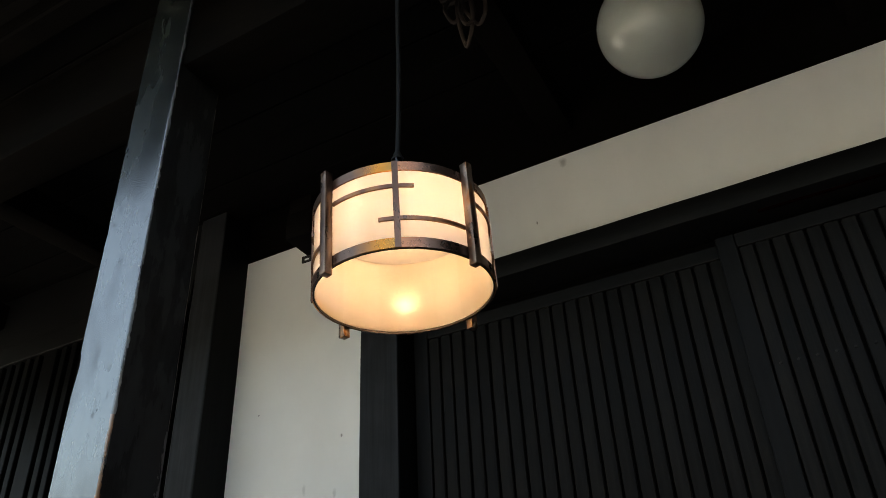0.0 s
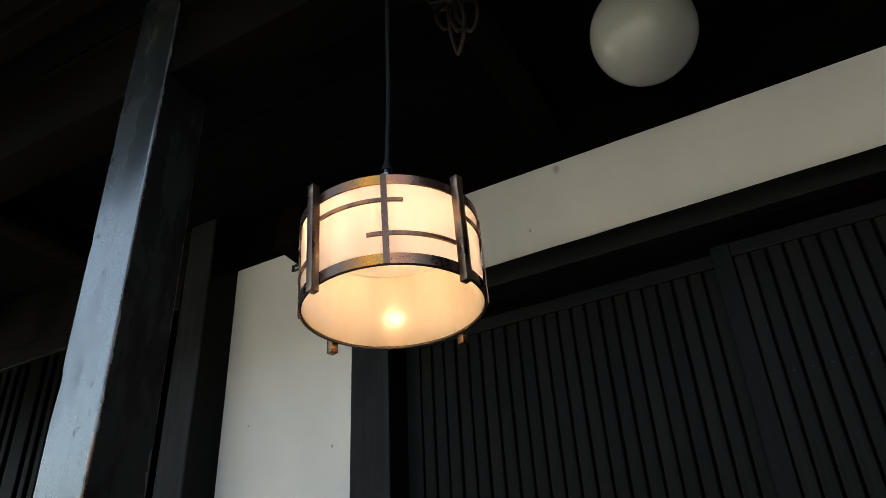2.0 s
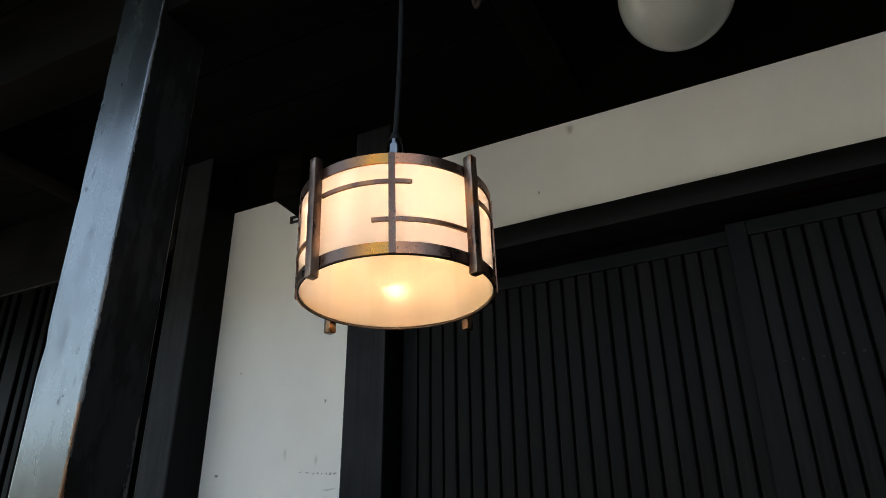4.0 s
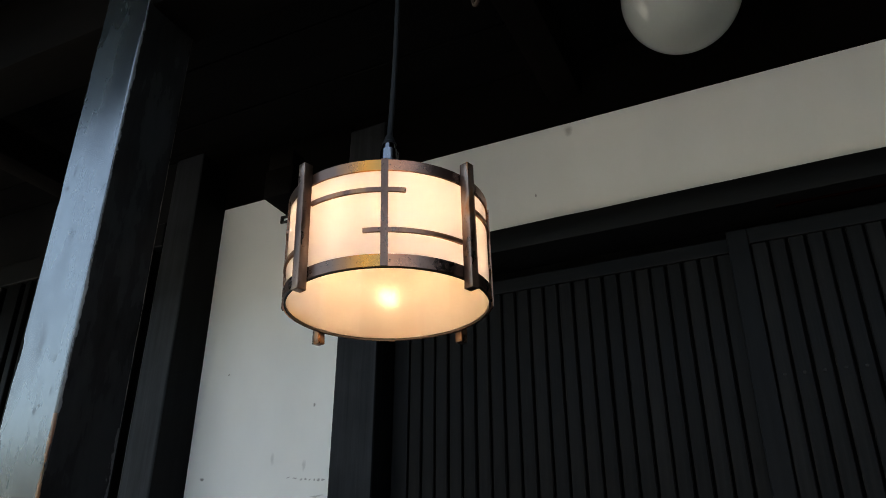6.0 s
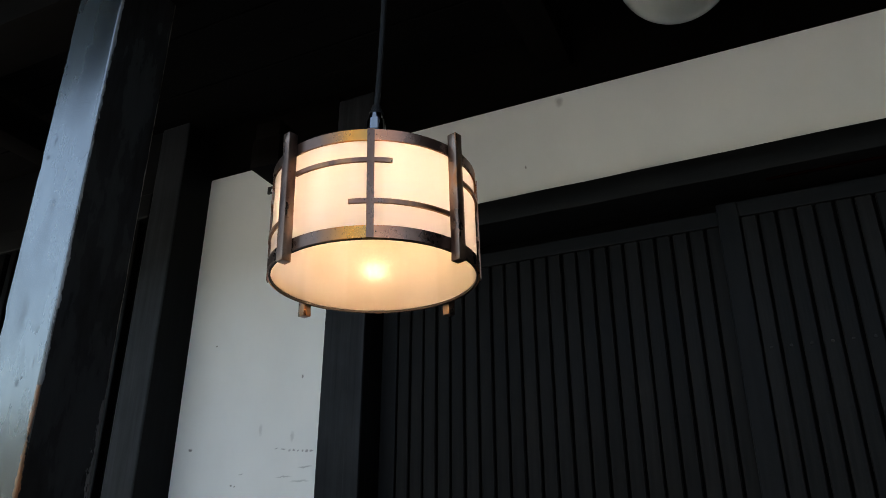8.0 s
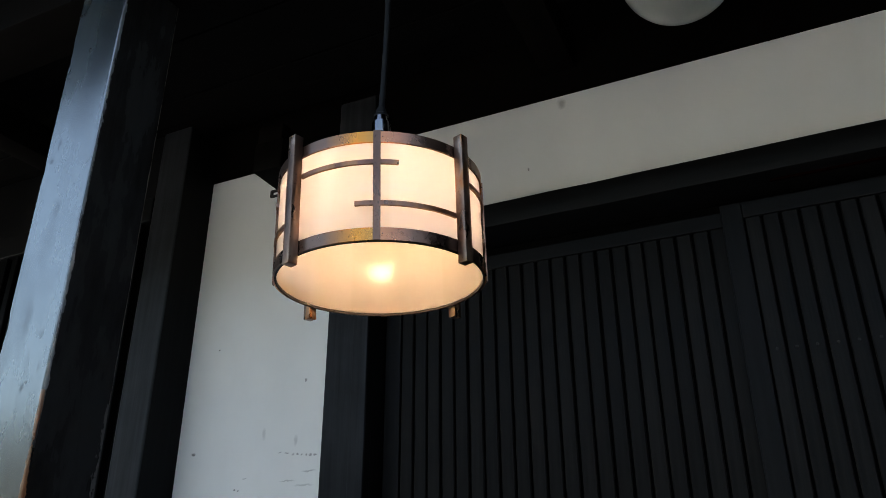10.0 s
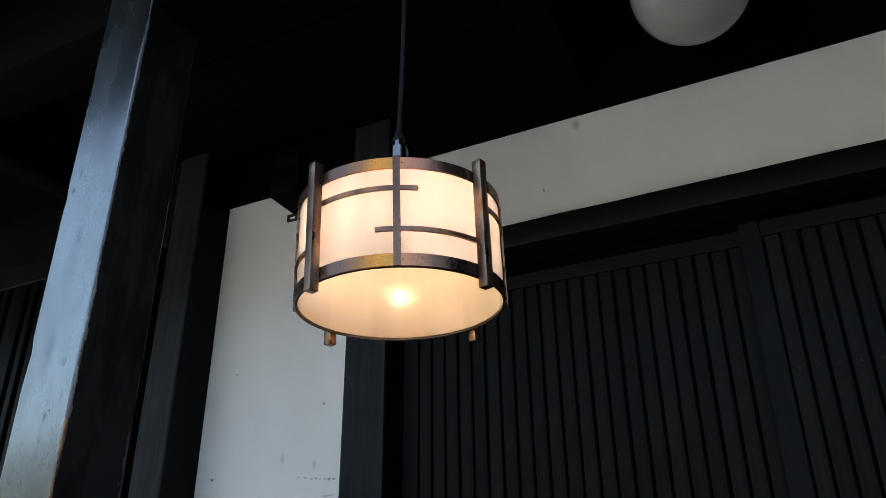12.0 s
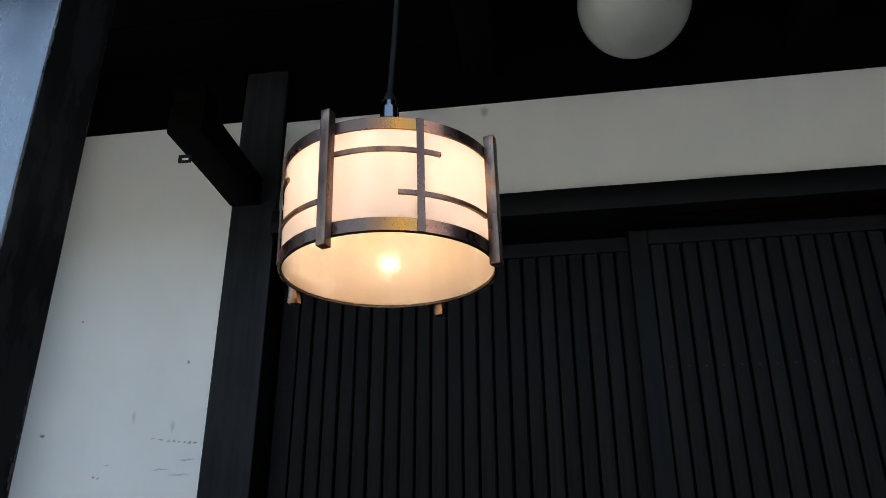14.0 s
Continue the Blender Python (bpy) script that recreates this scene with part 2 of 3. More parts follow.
def acrylic():
    """Milky acrylic sheet: lets light through, with a soft gloss and painted reflection streaks."""
    m, n, l, b = material("milky_acrylic")
    n.remove(b)
    # upright streaks put reflections of the bright outdoors into the colour
    haze_sheen = noise_tex(n, l, (1, 1, 0.03), 10, 2, 0.45)
    tone = ramp(n, l, haze_sheen.outputs["Fac"], [(0.36, (0.84, 0.83, 0.81)), (0.47, (0.885, 0.88, 0.865)), (0.50, (0.93, 0.925, 0.92)), (0.60, (0.945, 0.94, 0.935))])
    diffuse, through_light, gloss = n.new("ShaderNodeBsdfDiffuse"), n.new("ShaderNodeBsdfTranslucent"), n.new("ShaderNodeBsdfGlossy")
    l.new(mix(n, l, "MULTIPLY", 1.0, tone.outputs["Color"], (1.0, 0.94, 0.70)), diffuse.inputs["Color"])
    l.new(mix(n, l, "MULTIPLY", 1.0, tone.outputs["Color"], (0.935, 0.945, 1.0)), through_light.inputs["Color"])
    gloss.inputs["Roughness"].default_value = 0.11
    wide, both_gloss = n.new("ShaderNodeBsdfGlossy"), n.new("ShaderNodeMixShader")
    wide.inputs["Roughness"].default_value = 0.30
    both_gloss.inputs[0].default_value = 0.5
    l.new(gloss.outputs[0], both_gloss.inputs[1])
    l.new(wide.outputs[0], both_gloss.inputs[2])
    half, top, fresnel = n.new("ShaderNodeMixShader"), n.new("ShaderNodeMixShader"), n.new("ShaderNodeFresnel")
    half.inputs[0].default_value = 0.82
    fresnel.inputs["IOR"].default_value = 1.3
    l.new(diffuse.outputs[0], half.inputs[1])
    l.new(through_light.outputs[0], half.inputs[2])
    l.new(fresnel.outputs[0], top.inputs[0])
    l.new(half.outputs[0], top.inputs[1])
    l.new(both_gloss.outputs[0], top.inputs[2])
    l.new(top.outputs[0], n["Material Output"].inputs["Surface"])
    return m


def plain(name, colour, rough=0.5, metal=0.0, spread=0.12, size=30.0, gloss=0.5):
    m, n, l, b = material(name)
    t = noise_tex(n, l, (1, 1, 1), size, 4, 0.6)
    lo, hi = tuple(v * (1 - spread) for v in colour), tuple(min(1, v * (1 + spread)) for v in colour)
    r = ramp(n, l, t.outputs["Fac"], [(0.3, lo), (0.7, hi)])
    l.new(r.outputs["Color"], b.inputs["Base Color"])
    q = ramp(n, l, t.outputs["Fac"], [(0.3, max(0.02, rough * 0.85)), (0.7, min(1, rough * 1.15))])
    l.new(q.outputs["Color"], b.inputs["Roughness"])
    b.inputs["Metallic"].default_value = metal
    b.inputs["Specular IOR Level"].default_value = gloss
    return m


def glowing_bulb():
    m, n, l, b = material("glowing_bulb")
    b.inputs["Base Color"].default_value = (0, 0, 0, 1)
    b.inputs["Emission Color"].default_value = (1.0, 0.605, 0.375, 1)
    b.inputs["Emission Strength"].default_value = LAMP
    return m


def frosted_bulb():
    """Thin frosted glass that scatters part of the light of the core."""
    m, n, l, b = material("frosted_bulb_glass")
    n.remove(b)
    clear, haze_sheen, blend = n.new("ShaderNodeBsdfTransparent"), n.new("ShaderNodeBsdfTranslucent"), n.new("ShaderNodeMixShader")
    grain = noise_tex(n, l, (1, 1, 1), 90, 3, 0.6)
    tone = ramp(n, l, grain.outputs["Fac"], [(0.3, 0.86), (0.7, 0.96)])
    l.new(tone.outputs["Color"], haze_sheen.inputs["Color"])
    blend.inputs[0].default_value = 0.45
    l.new(clear.outputs[0], blend.inputs[1])
    l.new(haze_sheen.outputs[0], blend.inputs[2])
    l.new(blend.outputs[0], n["Material Output"].inputs["Surface"])
    return m


def opal_glass():
    m, n, l, b = material("opal_glass")
    t = noise_tex(n, l, (1, 1, 1), 7, 4, 0.6)
    r = ramp(n, l, t.outputs["Fac"], [(0.3, (0.72, 0.755, 0.68)), (0.7, (0.79, 0.82, 0.75))])
    l.new(r.outputs["Color"], b.inputs["Base Color"])
    b.inputs["Roughness"].default_value = 0.6
    b.inputs["Specular IOR Level"].default_value = 0.0
    glow, blend = n.new("ShaderNodeBsdfTranslucent"), n.new("ShaderNodeMixShader")
    l.new(r.outputs["Color"], glow.inputs["Color"])
    blend.inputs[0].default_value = 0.62
    l.new(b.outputs[0], blend.inputs[1])
    l.new(glow.outputs[0], blend.inputs[2])
    gloss, top, fresnel = n.new("ShaderNodeBsdfGlossy"), n.new("ShaderNodeMixShader"), n.new("ShaderNodeFresnel")
    gloss.inputs["Roughness"].default_value = 0.04
    fresnel.inputs["IOR"].default_value = 1.7
    l.new(fresnel.outputs[0], top.inputs[0])
    l.new(blend.outputs[0], top.inputs[1])
    l.new(gloss.outputs[0], top.inputs[2])
    l.new(top.outputs[0], n["Material Output"].inputs["Surface"])
    return m


START, BAND = -106.7, 44.6      # turn of the lantern's first upright, and of the band after it
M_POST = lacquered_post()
M_WOOD_Z = wood("black_stained_wood_upright", "z", (0.004, 0.0041, 0.0043), (0.0095, 0.0097, 0.0102), (0.36, 0.52), gloss=0.45)
M_WOOD_X = wood("black_stained_wood_level", "x", (0.003, 0.0031, 0.0032), (0.007, 0.0072, 0.0075), (0.42, 0.58), gloss=0.15)
M_SLAT = wood("black_stained_slat", "z", (0.0040, 0.0037, 0.0034), (0.0132, 0.0123, 0.0113), (0.42, 0.60), 0.45, vary=True, gloss=0.10)
M_CORNER = wood("pale_front_corner_post", "z", (0.003, 0.003, 0.0031), (0.007, 0.007, 0.0072), (0.45, 0.6), gloss=0.08, pale_front_y=1.8145)
M_JAMB = wood("pale_front_door_post", "z", (0.003, 0.003, 0.0031), (0.007, 0.007, 0.0072), (0.4, 0.55), gloss=0.05, pale_front_y=1.9395)
M_RAIL_Z = wood("dull_black_wood_upright", "z", (0.0035, 0.0036, 0.0038), (0.0085, 0.0087, 0.0093), (0.45, 0.62), gloss=0.12)
M_RAIL_X = wood("dull_black_wood_level", "x", (0.0028, 0.0028, 0.0029), (0.0062, 0.0062, 0.0064), (0.45, 0.62), gloss=0.15)
M_BAR = wood("black_lattice_bar", "z", (0.0022, 0.0022, 0.0022), (0.0055, 0.0055, 0.0057), (0.36, 0.5), vary=True, gloss=0.07)
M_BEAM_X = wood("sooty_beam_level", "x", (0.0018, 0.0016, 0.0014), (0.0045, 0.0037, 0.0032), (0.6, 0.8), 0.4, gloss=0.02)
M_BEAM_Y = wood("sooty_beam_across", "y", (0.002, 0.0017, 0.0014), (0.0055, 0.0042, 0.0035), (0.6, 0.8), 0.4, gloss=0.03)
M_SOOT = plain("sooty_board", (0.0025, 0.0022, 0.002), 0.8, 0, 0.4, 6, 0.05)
# near-black colour stands in for unlit depth behind slats and lattice
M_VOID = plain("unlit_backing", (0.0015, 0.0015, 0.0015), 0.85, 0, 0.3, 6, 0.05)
M_PLASTER = plaster()
M_COPPER = copper("brown_copper", [(0.34, (0.13, 0.076, 0.056)), (0.50, (0.20, 0.112, 0.078)), (0.60, (0.31, 0.17, 0.085)), (0.70, (0.15, 0.088, 0.066))])
M_RING = heat_tinted_ring()
M_UPRIGHT = copper("worn_grey_copper", [(0.34, (0.075, 0.045, 0.033)), (0.46, (0.19, 0.118, 0.082)), (0.54, (0.31, 0.215, 0.155)), (0.60, (0.38, 0.17, 0.07)), (0.68, (0.11, 0.075, 0.065))])
M_ACRYLIC = acrylic()
M_CHROME = plain("chrome", (0.20, 0.205, 0.21), 0.13, 1.0, 0.05)
M_CORD = plain("black_rubber_cord", (0.008, 0.008, 0.0085), 0.55, 0, 0.2, 60, 0.15)
M_IRON = plain("rusty_iron", (0.026, 0.023, 0.021), 0.6, 0.7, 0.3, 80)
M_ROPE = plain("brown_rope", (0.034, 0.022, 0.016), 0.85, 0, 0.35, 120)
M_OPAL = opal_glass()
M_FLOOR = plain("grey_stone_floor", (0.13, 0.128, 0.122), 0.8, 0, 0.25, 8)
M_GROUND = plain("pale_gravel_ground", (0.36, 0.35, 0.33), 0.9, 0, 0.3, 14)
M_GLOW = glowing_bulb()
M_FROST = frosted_bulb()
M_ENAMEL = plain("white_enamel", (0.80, 0.78, 0.74), 0.4, 0, 0.05, 12)


# ---- mesh helpers ----
def box(bm, x0, x1, y0, y1, z0, z1, bevel=0.004, segments=2):
    made = bmesh.ops.create_cube(bm, size=1.0, matrix=Matrix.Translation(((x0 + x1) / 2, (y0 + y1) / 2, (z0 + z1) / 2)) @ Matrix.Diagonal((x1 - x0, y1 - y0, z1 - z0, 1)))
    if bevel:
        edges = list({e for v in made["verts"] for e in v.link_edges})
        bmesh.ops.bevel(bm, geom=edges, offset=bevel, segments=segments, profile=0.5, affect="EDGES")
    return bm


def cut_along(bm, axis, step):
    """Extra loops along one axis, so that worn edges can wander."""
    i = "xyz".index(axis)
    lo, hi = min(v.co[i] for v in bm.verts), max(v.co[i] for v in bm.verts)
    direction = Vector([1 if k == i else 0 for k in range(3)])
    count = int((hi - lo) / step)
    for k in range(1, count):
        at = lo + (hi - lo) * k / count
        bmesh.ops.bisect_plane(bm, geom=bm.verts[:] + bm.edges[:] + bm.faces[:], plane_co=direction * at, plane_no=direction)


def wander(bm, amount, size):
    for v in bm.verts:
        p = v.co * size
        v.co += Vector((noise.noise(p), noise.noise(p + Vector((9.1, 3.3, 1.7))), noise.noise(p + Vector((2.7, 8.9, 5.1))))) * amount


def lathe(bm, profile, steps=64, close=False):
    """Turns a profile of (radius, height) round the z axis."""
    rings = [[bm.verts.new((r * math.cos(2 * math.pi * k / steps), r * math.sin(2 * math.pi * k / steps), z)) for k in range(steps)] for r, z in profile]
    pairs = list(zip(rings, rings[1:])) + ([(rings[-1], rings[0])] if close else [])
    for a, b in pairs:
        for k in range(steps):
            bm.faces.new((a[k], a[(k + 1) % steps], b[(k + 1) % steps], b[k]))
    if not close:
        for ring in (rings[0], rings[-1]):
            if profile[rings.index(ring)][0] > 1e-4:
                bm.faces.new(ring)
    bmesh.ops.remove_doubles(bm, verts=bm.verts, dist=1e-6)
    bmesh.ops.recalc_face_normals(bm, faces=bm.faces)
    return bm


def arc_strip(bm, r0, r1, z0, z1, a0, a1, steps):
    """A bent strip between two angles in degrees."""
    cols = []
    for k in range(steps + 1):
        a = radians(a0 + (a1 - a0) * k / steps)
        cols.append([bm.verts.new((r * math.cos(a), r * math.sin(a), z)) for r, z in ((r0, z0), (r1, z0), (r1, z1), (r0, z1))])
    for a, b in zip(cols, cols[1:]):
        for i in range(4):
            bm.faces.new((a[i], b[i], b[(i + 1) % 4], a[(i + 1) % 4]))
    bm.faces.new(cols[0])
    bm.faces.new(cols[-1][::-1])
    bmesh.ops.recalc_face_normals(bm, faces=bm.faces)
    return bm


def tube(bm, points, radius, sides=8):
    """A round cord along a run of points."""
    rings = []
    pts = [Vector(p) for p in points]
    side = Vector((1, 0, 0))
    for i, p in enumerate(pts):
        way = (pts[min(i + 1, len(pts) - 1)] - pts[max(i - 1, 0)]).normalized()
        side = (side - way * side.dot(way)).normalized() if abs(side.dot(way)) < 0.98 else way.orthogonal().normalized()
        up = way.cross(side)
        rings.append([bm.verts.new(p + (side * math.cos(2 * math.pi * k / sides) + up * math.sin(2 * math.pi * k / sides)) * radius) for k in range(sides)])
    for a, b in zip(rings, rings[1:]):
        for k in range(sides):
            bm.faces.new((a[k], a[(k + 1) % sides], b[(k + 1) % sides], b[k]))
    bm.faces.new(rings[0][::-1])
    bm.faces.new(rings[-1])
    bmesh.ops.recalc_face_normals(bm, faces=bm.faces)
    return bm


def mesh_of(name, bm, mat, smooth=False):
    me = bpy.data.meshes.new(name)
    if smooth:
        for f in bm.faces:
            f.smooth = True
    bm.to_mesh(me)
    bm.free()
    if smooth:
        me.set_sharp_from_angle(angle=radians(40))
    me.materials.append(mat)
    return me


def part(name, bm, mat, parent=None, label="", smooth=False):
    ob = new(name, mesh_of(name, bm, mat, smooth))
    ob.parent = parent
    if label:
        ob["label"] = label
    return ob


def root(name, place=(0, 0, 0), turn=None):
    ob = new(name)
    ob.empty_display_size = 0.05
    ob.matrix_world = Matrix.Translation(place) @ (turn if turn else Matrix.Identity(4))
    return ob


def setting(name, bm, mat, label, category, smooth=False):
    return tagged(part(name, bm, mat, None, "", smooth), label, category, "", "structure")


# ---- the large structure ----
WALL_Y = 1.958      # face of the plaster
LEFT, RIGHT = -5.2, 3.4

g = bmesh.new()
bmesh.ops.create_grid(g, x_segments=2, y_segments=2, size=400.0)
setting("ground", g, M_GROUND, "pale grey gravel ground in front of the house", "ground")

b = box(bmesh.new(), LEFT, RIGHT, 0.35, 1.92, -0.05, 0.03, 0.01)
setting("floor", b, M_FLOOR, "grey stone veranda floor under the eave", "floor")

b = box(bmesh.new(), -1.925, -1.325, WALL_Y, 2.12, 0.0, 2.775, 0.0)
setting("wall_1", b, M_PLASTER, "white lime plaster panel between two black posts", "wall")
b = box(bmesh.new(), -1.20, RIGHT, WALL_Y, 2.12, 2.40, 2.757, 0.0)
setting("wall_2", b, M_PLASTER, "white lime plaster band above the sliding doors", "wall")
b = box(bmesh.new(), -1.325, -1.20, WALL_Y + 0.004, 2.12, 2.40, 2.757, 0.0)
setting("wall_3", b, M_PLASTER, "strip of white plaster behind the black post", "wall")
# sheet coloured near black in place of the shade behind the lattice
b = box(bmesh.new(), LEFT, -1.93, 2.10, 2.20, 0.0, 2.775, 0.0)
setting("wall_4", b, M_VOID, "near-black sheet standing in for the dark behind the lattice", "wall")
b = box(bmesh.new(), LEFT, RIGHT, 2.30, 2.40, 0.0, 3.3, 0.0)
setting("wall_5", b, M_VOID, "inner wall behind the doors, coloured near black as if unlit", "wall")
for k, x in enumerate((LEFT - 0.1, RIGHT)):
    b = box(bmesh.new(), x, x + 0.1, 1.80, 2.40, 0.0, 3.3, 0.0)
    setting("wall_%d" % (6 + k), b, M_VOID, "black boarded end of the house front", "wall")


def post(x0, x1, y0, y1, z1, mat, label, worn=0.0, step=0.06, bevel=0.006, notches=()):
    b = box(bmesh.new(), x0, x1, y0, y1, 0.0, z1, bevel)
    if worn:
        cut_along(b, "z", step)
        wander(b, worn, 9.0)
    for z, deep in notches:
        for v in b.verts:
            if v.co.x < x0 + 0.02 and v.co.y < y0 + 0.02 and abs(v.co.z - z) < 0.03:
                v.co.x += deep * (1 - abs(v.co.z - z) / 0.03)
    ob = setting("post", b, mat, label, "post", True)
    ob.data.set_sharp_from_angle(angle=radians(14))
    return ob


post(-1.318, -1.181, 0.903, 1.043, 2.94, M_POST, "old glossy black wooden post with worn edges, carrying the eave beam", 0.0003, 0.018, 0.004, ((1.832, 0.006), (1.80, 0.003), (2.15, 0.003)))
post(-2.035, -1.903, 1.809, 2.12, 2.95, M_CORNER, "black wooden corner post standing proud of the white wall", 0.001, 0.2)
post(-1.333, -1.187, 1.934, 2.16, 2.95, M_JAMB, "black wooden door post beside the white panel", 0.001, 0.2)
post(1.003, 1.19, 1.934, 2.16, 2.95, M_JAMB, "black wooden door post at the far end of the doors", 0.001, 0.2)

# unseen wall, added to keep sky light from the right off the posts
b = box(bmesh.new(), RIGHT, RIGHT + 0.12, -5.0, 1.79, 0.0, 3.2, 0.0)
setting("wall_10", b, M_VOID, "unseen near-black wall, added to block the sky on the right", "wall")

b = box(bmesh.new(), 1.19, RIGHT, 1.97, 2.16, 0.0, 2.338, 0.0)
setting("wall_11", b, M_RAIL_Z, "black boarded wall beyond the doors", "wall")
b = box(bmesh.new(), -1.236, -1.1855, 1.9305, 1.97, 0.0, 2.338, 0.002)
setting("trim", b, M_JAMB, "narrow pale batten on the door post", "trim")

# unseen wall, added to cut low sky from the post's reflection and the doors
b = box(bmesh.new(), -30.0, 12.0, -7.3, -7.0, 0.0, 4.0, 0.02)
setting("wall_12", b, plain("added_grey_wall", (0.062, 0.074, 0.070), 0.9, 0, 0.2, 3), "unseen dark grey wall facing the house, added to hide the low sky", "wall")

# lintel with its shadow gap and track
b = box(bmesh.new(), -1.187, RIGHT, 1.905, 2.16, 2.340, 2.414, 0.003)
cut_along(b, "x", 0.12)
wander(b, 0.0012, 7.0)
setting("lintel", b, M_RAIL_X, "black wooden lintel above the sliding doors", "lintel", True)
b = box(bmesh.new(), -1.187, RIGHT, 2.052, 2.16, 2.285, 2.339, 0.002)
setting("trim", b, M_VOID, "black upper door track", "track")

b = box(bmesh.new(), -0.02, RIGHT, 1.950, 1.960, 2.333, 2.3385, 0.001)
setting("trim", b, plain("reddish_wood", (0.006, 0.0011, 0.0009), 0.9, 0, 0.3, 40, 0.0), "reddish bare wooden strip under the lintel", "trim")

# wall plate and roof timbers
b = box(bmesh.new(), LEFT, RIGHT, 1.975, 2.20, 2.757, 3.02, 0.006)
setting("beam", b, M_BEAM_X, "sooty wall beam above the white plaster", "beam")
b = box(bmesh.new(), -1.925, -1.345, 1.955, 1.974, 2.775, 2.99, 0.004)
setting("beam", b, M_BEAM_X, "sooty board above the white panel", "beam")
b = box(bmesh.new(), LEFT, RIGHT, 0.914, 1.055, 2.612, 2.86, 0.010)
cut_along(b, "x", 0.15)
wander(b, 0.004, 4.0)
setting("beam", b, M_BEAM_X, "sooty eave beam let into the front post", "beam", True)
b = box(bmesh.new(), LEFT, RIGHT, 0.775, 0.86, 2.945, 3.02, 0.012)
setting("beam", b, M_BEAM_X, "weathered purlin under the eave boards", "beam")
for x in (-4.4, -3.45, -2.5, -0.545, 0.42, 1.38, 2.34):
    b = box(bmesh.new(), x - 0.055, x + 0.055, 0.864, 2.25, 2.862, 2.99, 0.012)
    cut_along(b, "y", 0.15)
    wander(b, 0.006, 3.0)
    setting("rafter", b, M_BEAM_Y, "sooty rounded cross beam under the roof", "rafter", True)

# ceiling boards over the walk, and the eave that slopes down in front
b = bmesh.new()
for k in range(14):
    y0 = 0.74 + k * 0.125
    box(b, LEFT - 0.1, RIGHT + 0.1, y0, y0 + 0.121, 3.02 + 0.004 * (k % 2), 3.06, 0.002, 1)
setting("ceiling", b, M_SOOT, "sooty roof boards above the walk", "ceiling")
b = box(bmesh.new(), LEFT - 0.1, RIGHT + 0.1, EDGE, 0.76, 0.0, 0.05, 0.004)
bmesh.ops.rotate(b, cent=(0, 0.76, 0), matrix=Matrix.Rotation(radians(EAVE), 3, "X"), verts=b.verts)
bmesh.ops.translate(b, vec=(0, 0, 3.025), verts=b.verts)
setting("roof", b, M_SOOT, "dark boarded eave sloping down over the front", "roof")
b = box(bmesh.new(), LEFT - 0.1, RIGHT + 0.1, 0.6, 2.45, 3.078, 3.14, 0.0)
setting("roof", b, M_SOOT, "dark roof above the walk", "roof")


# ---- sliding doors ----
def sliding_door(name, x0, x1, y, z1, label, pitch=0.0436, peg_rows=()):
    door = tagged(root(name, ((x0 + x1) / 2, y, 0.0)), label, "door", "slatted sliding doors", "structure")
    off = Matrix.Translation((-(x0 + x1) / 2, -y, 0.0))

    def add(nm, bm, mat, lab=""):
        bmesh.ops.transform(bm, matrix=off, verts=bm.verts)
        return part(nm, bm, mat, door, lab)
    stile, rail = 0.052, 0.044
    for a in (x0, x1 - stile):
        add("stile", box(bmesh.new(), a, a + stile, y, y + 0.03, 0.02, z1, 0.003), M_RAIL_Z)
    add("top_rail", box(bmesh.new(), x0 + stile, x1 - stile, y + 0.001, y + 0.029, z1 - rail, z1, 0.003), M_RAIL_X)
    add("bottom_rail", box(bmesh.new(), x0 + stile, x1 - stile, y + 0.001, y + 0.029, 0.02, 0.16, 0.003), M_RAIL_X)
    # sheet coloured near black for the shade between the slats
    add("panel", box(bmesh.new(), x0 + 0.02, x1 - 0.02, y + 0.016, y + 0.034, 0.04, z1 - 0.01, 0.0), M_VOID, "near-black sheet standing in for the unlit depth behind the slats")
    count = int((x1 - x0 - 2 * stile) / pitch)
    pitch = (x1 - x0 - 2 * stile) / count
    wide = pitch - 0.0068
    slat = mesh_of("slat", box(bmesh.new(), -wide / 2, wide / 2, 0.0, 0.009, 0.16, z1 - rail, 0.0025, 1), M_SLAT)
    peg = bmesh.new()
    bmesh.ops.create_cone(peg, cap_ends=True, segments=10, radius1=0.0042, radius2=0.003, depth=0.003, matrix=Matrix.Rotation(radians(90), 4, "X"))
    peg_mesh = mesh_of("nail_head", peg, M_IRON)
    for k in range(count):
        s = new("slat", slat)
        s.parent = door
        cx = x0 + stile + (k + 0.5) * pitch - (x0 + x1) / 2
        s.location = (cx + random.uniform(-0.0008, 0.0008), 0.004 + random.uniform(-0.001, 0.001), 0.0)
        for z in peg_rows:
            q = new("nail_head", peg_mesh)
            q.parent = s
            q.location = (0.0, -0.0005, z)
    return door


sliding_door("door_1", -0.151, 1.000, 1.967, 2.297, "black slatted wooden sliding door, closed, the outer leaf", peg_rows=(1.904,))
sliding_door("door_2", -1.168, -0.050, 2.012, 2.300, "black slatted wooden sliding door, the inner leaf, slightly open")


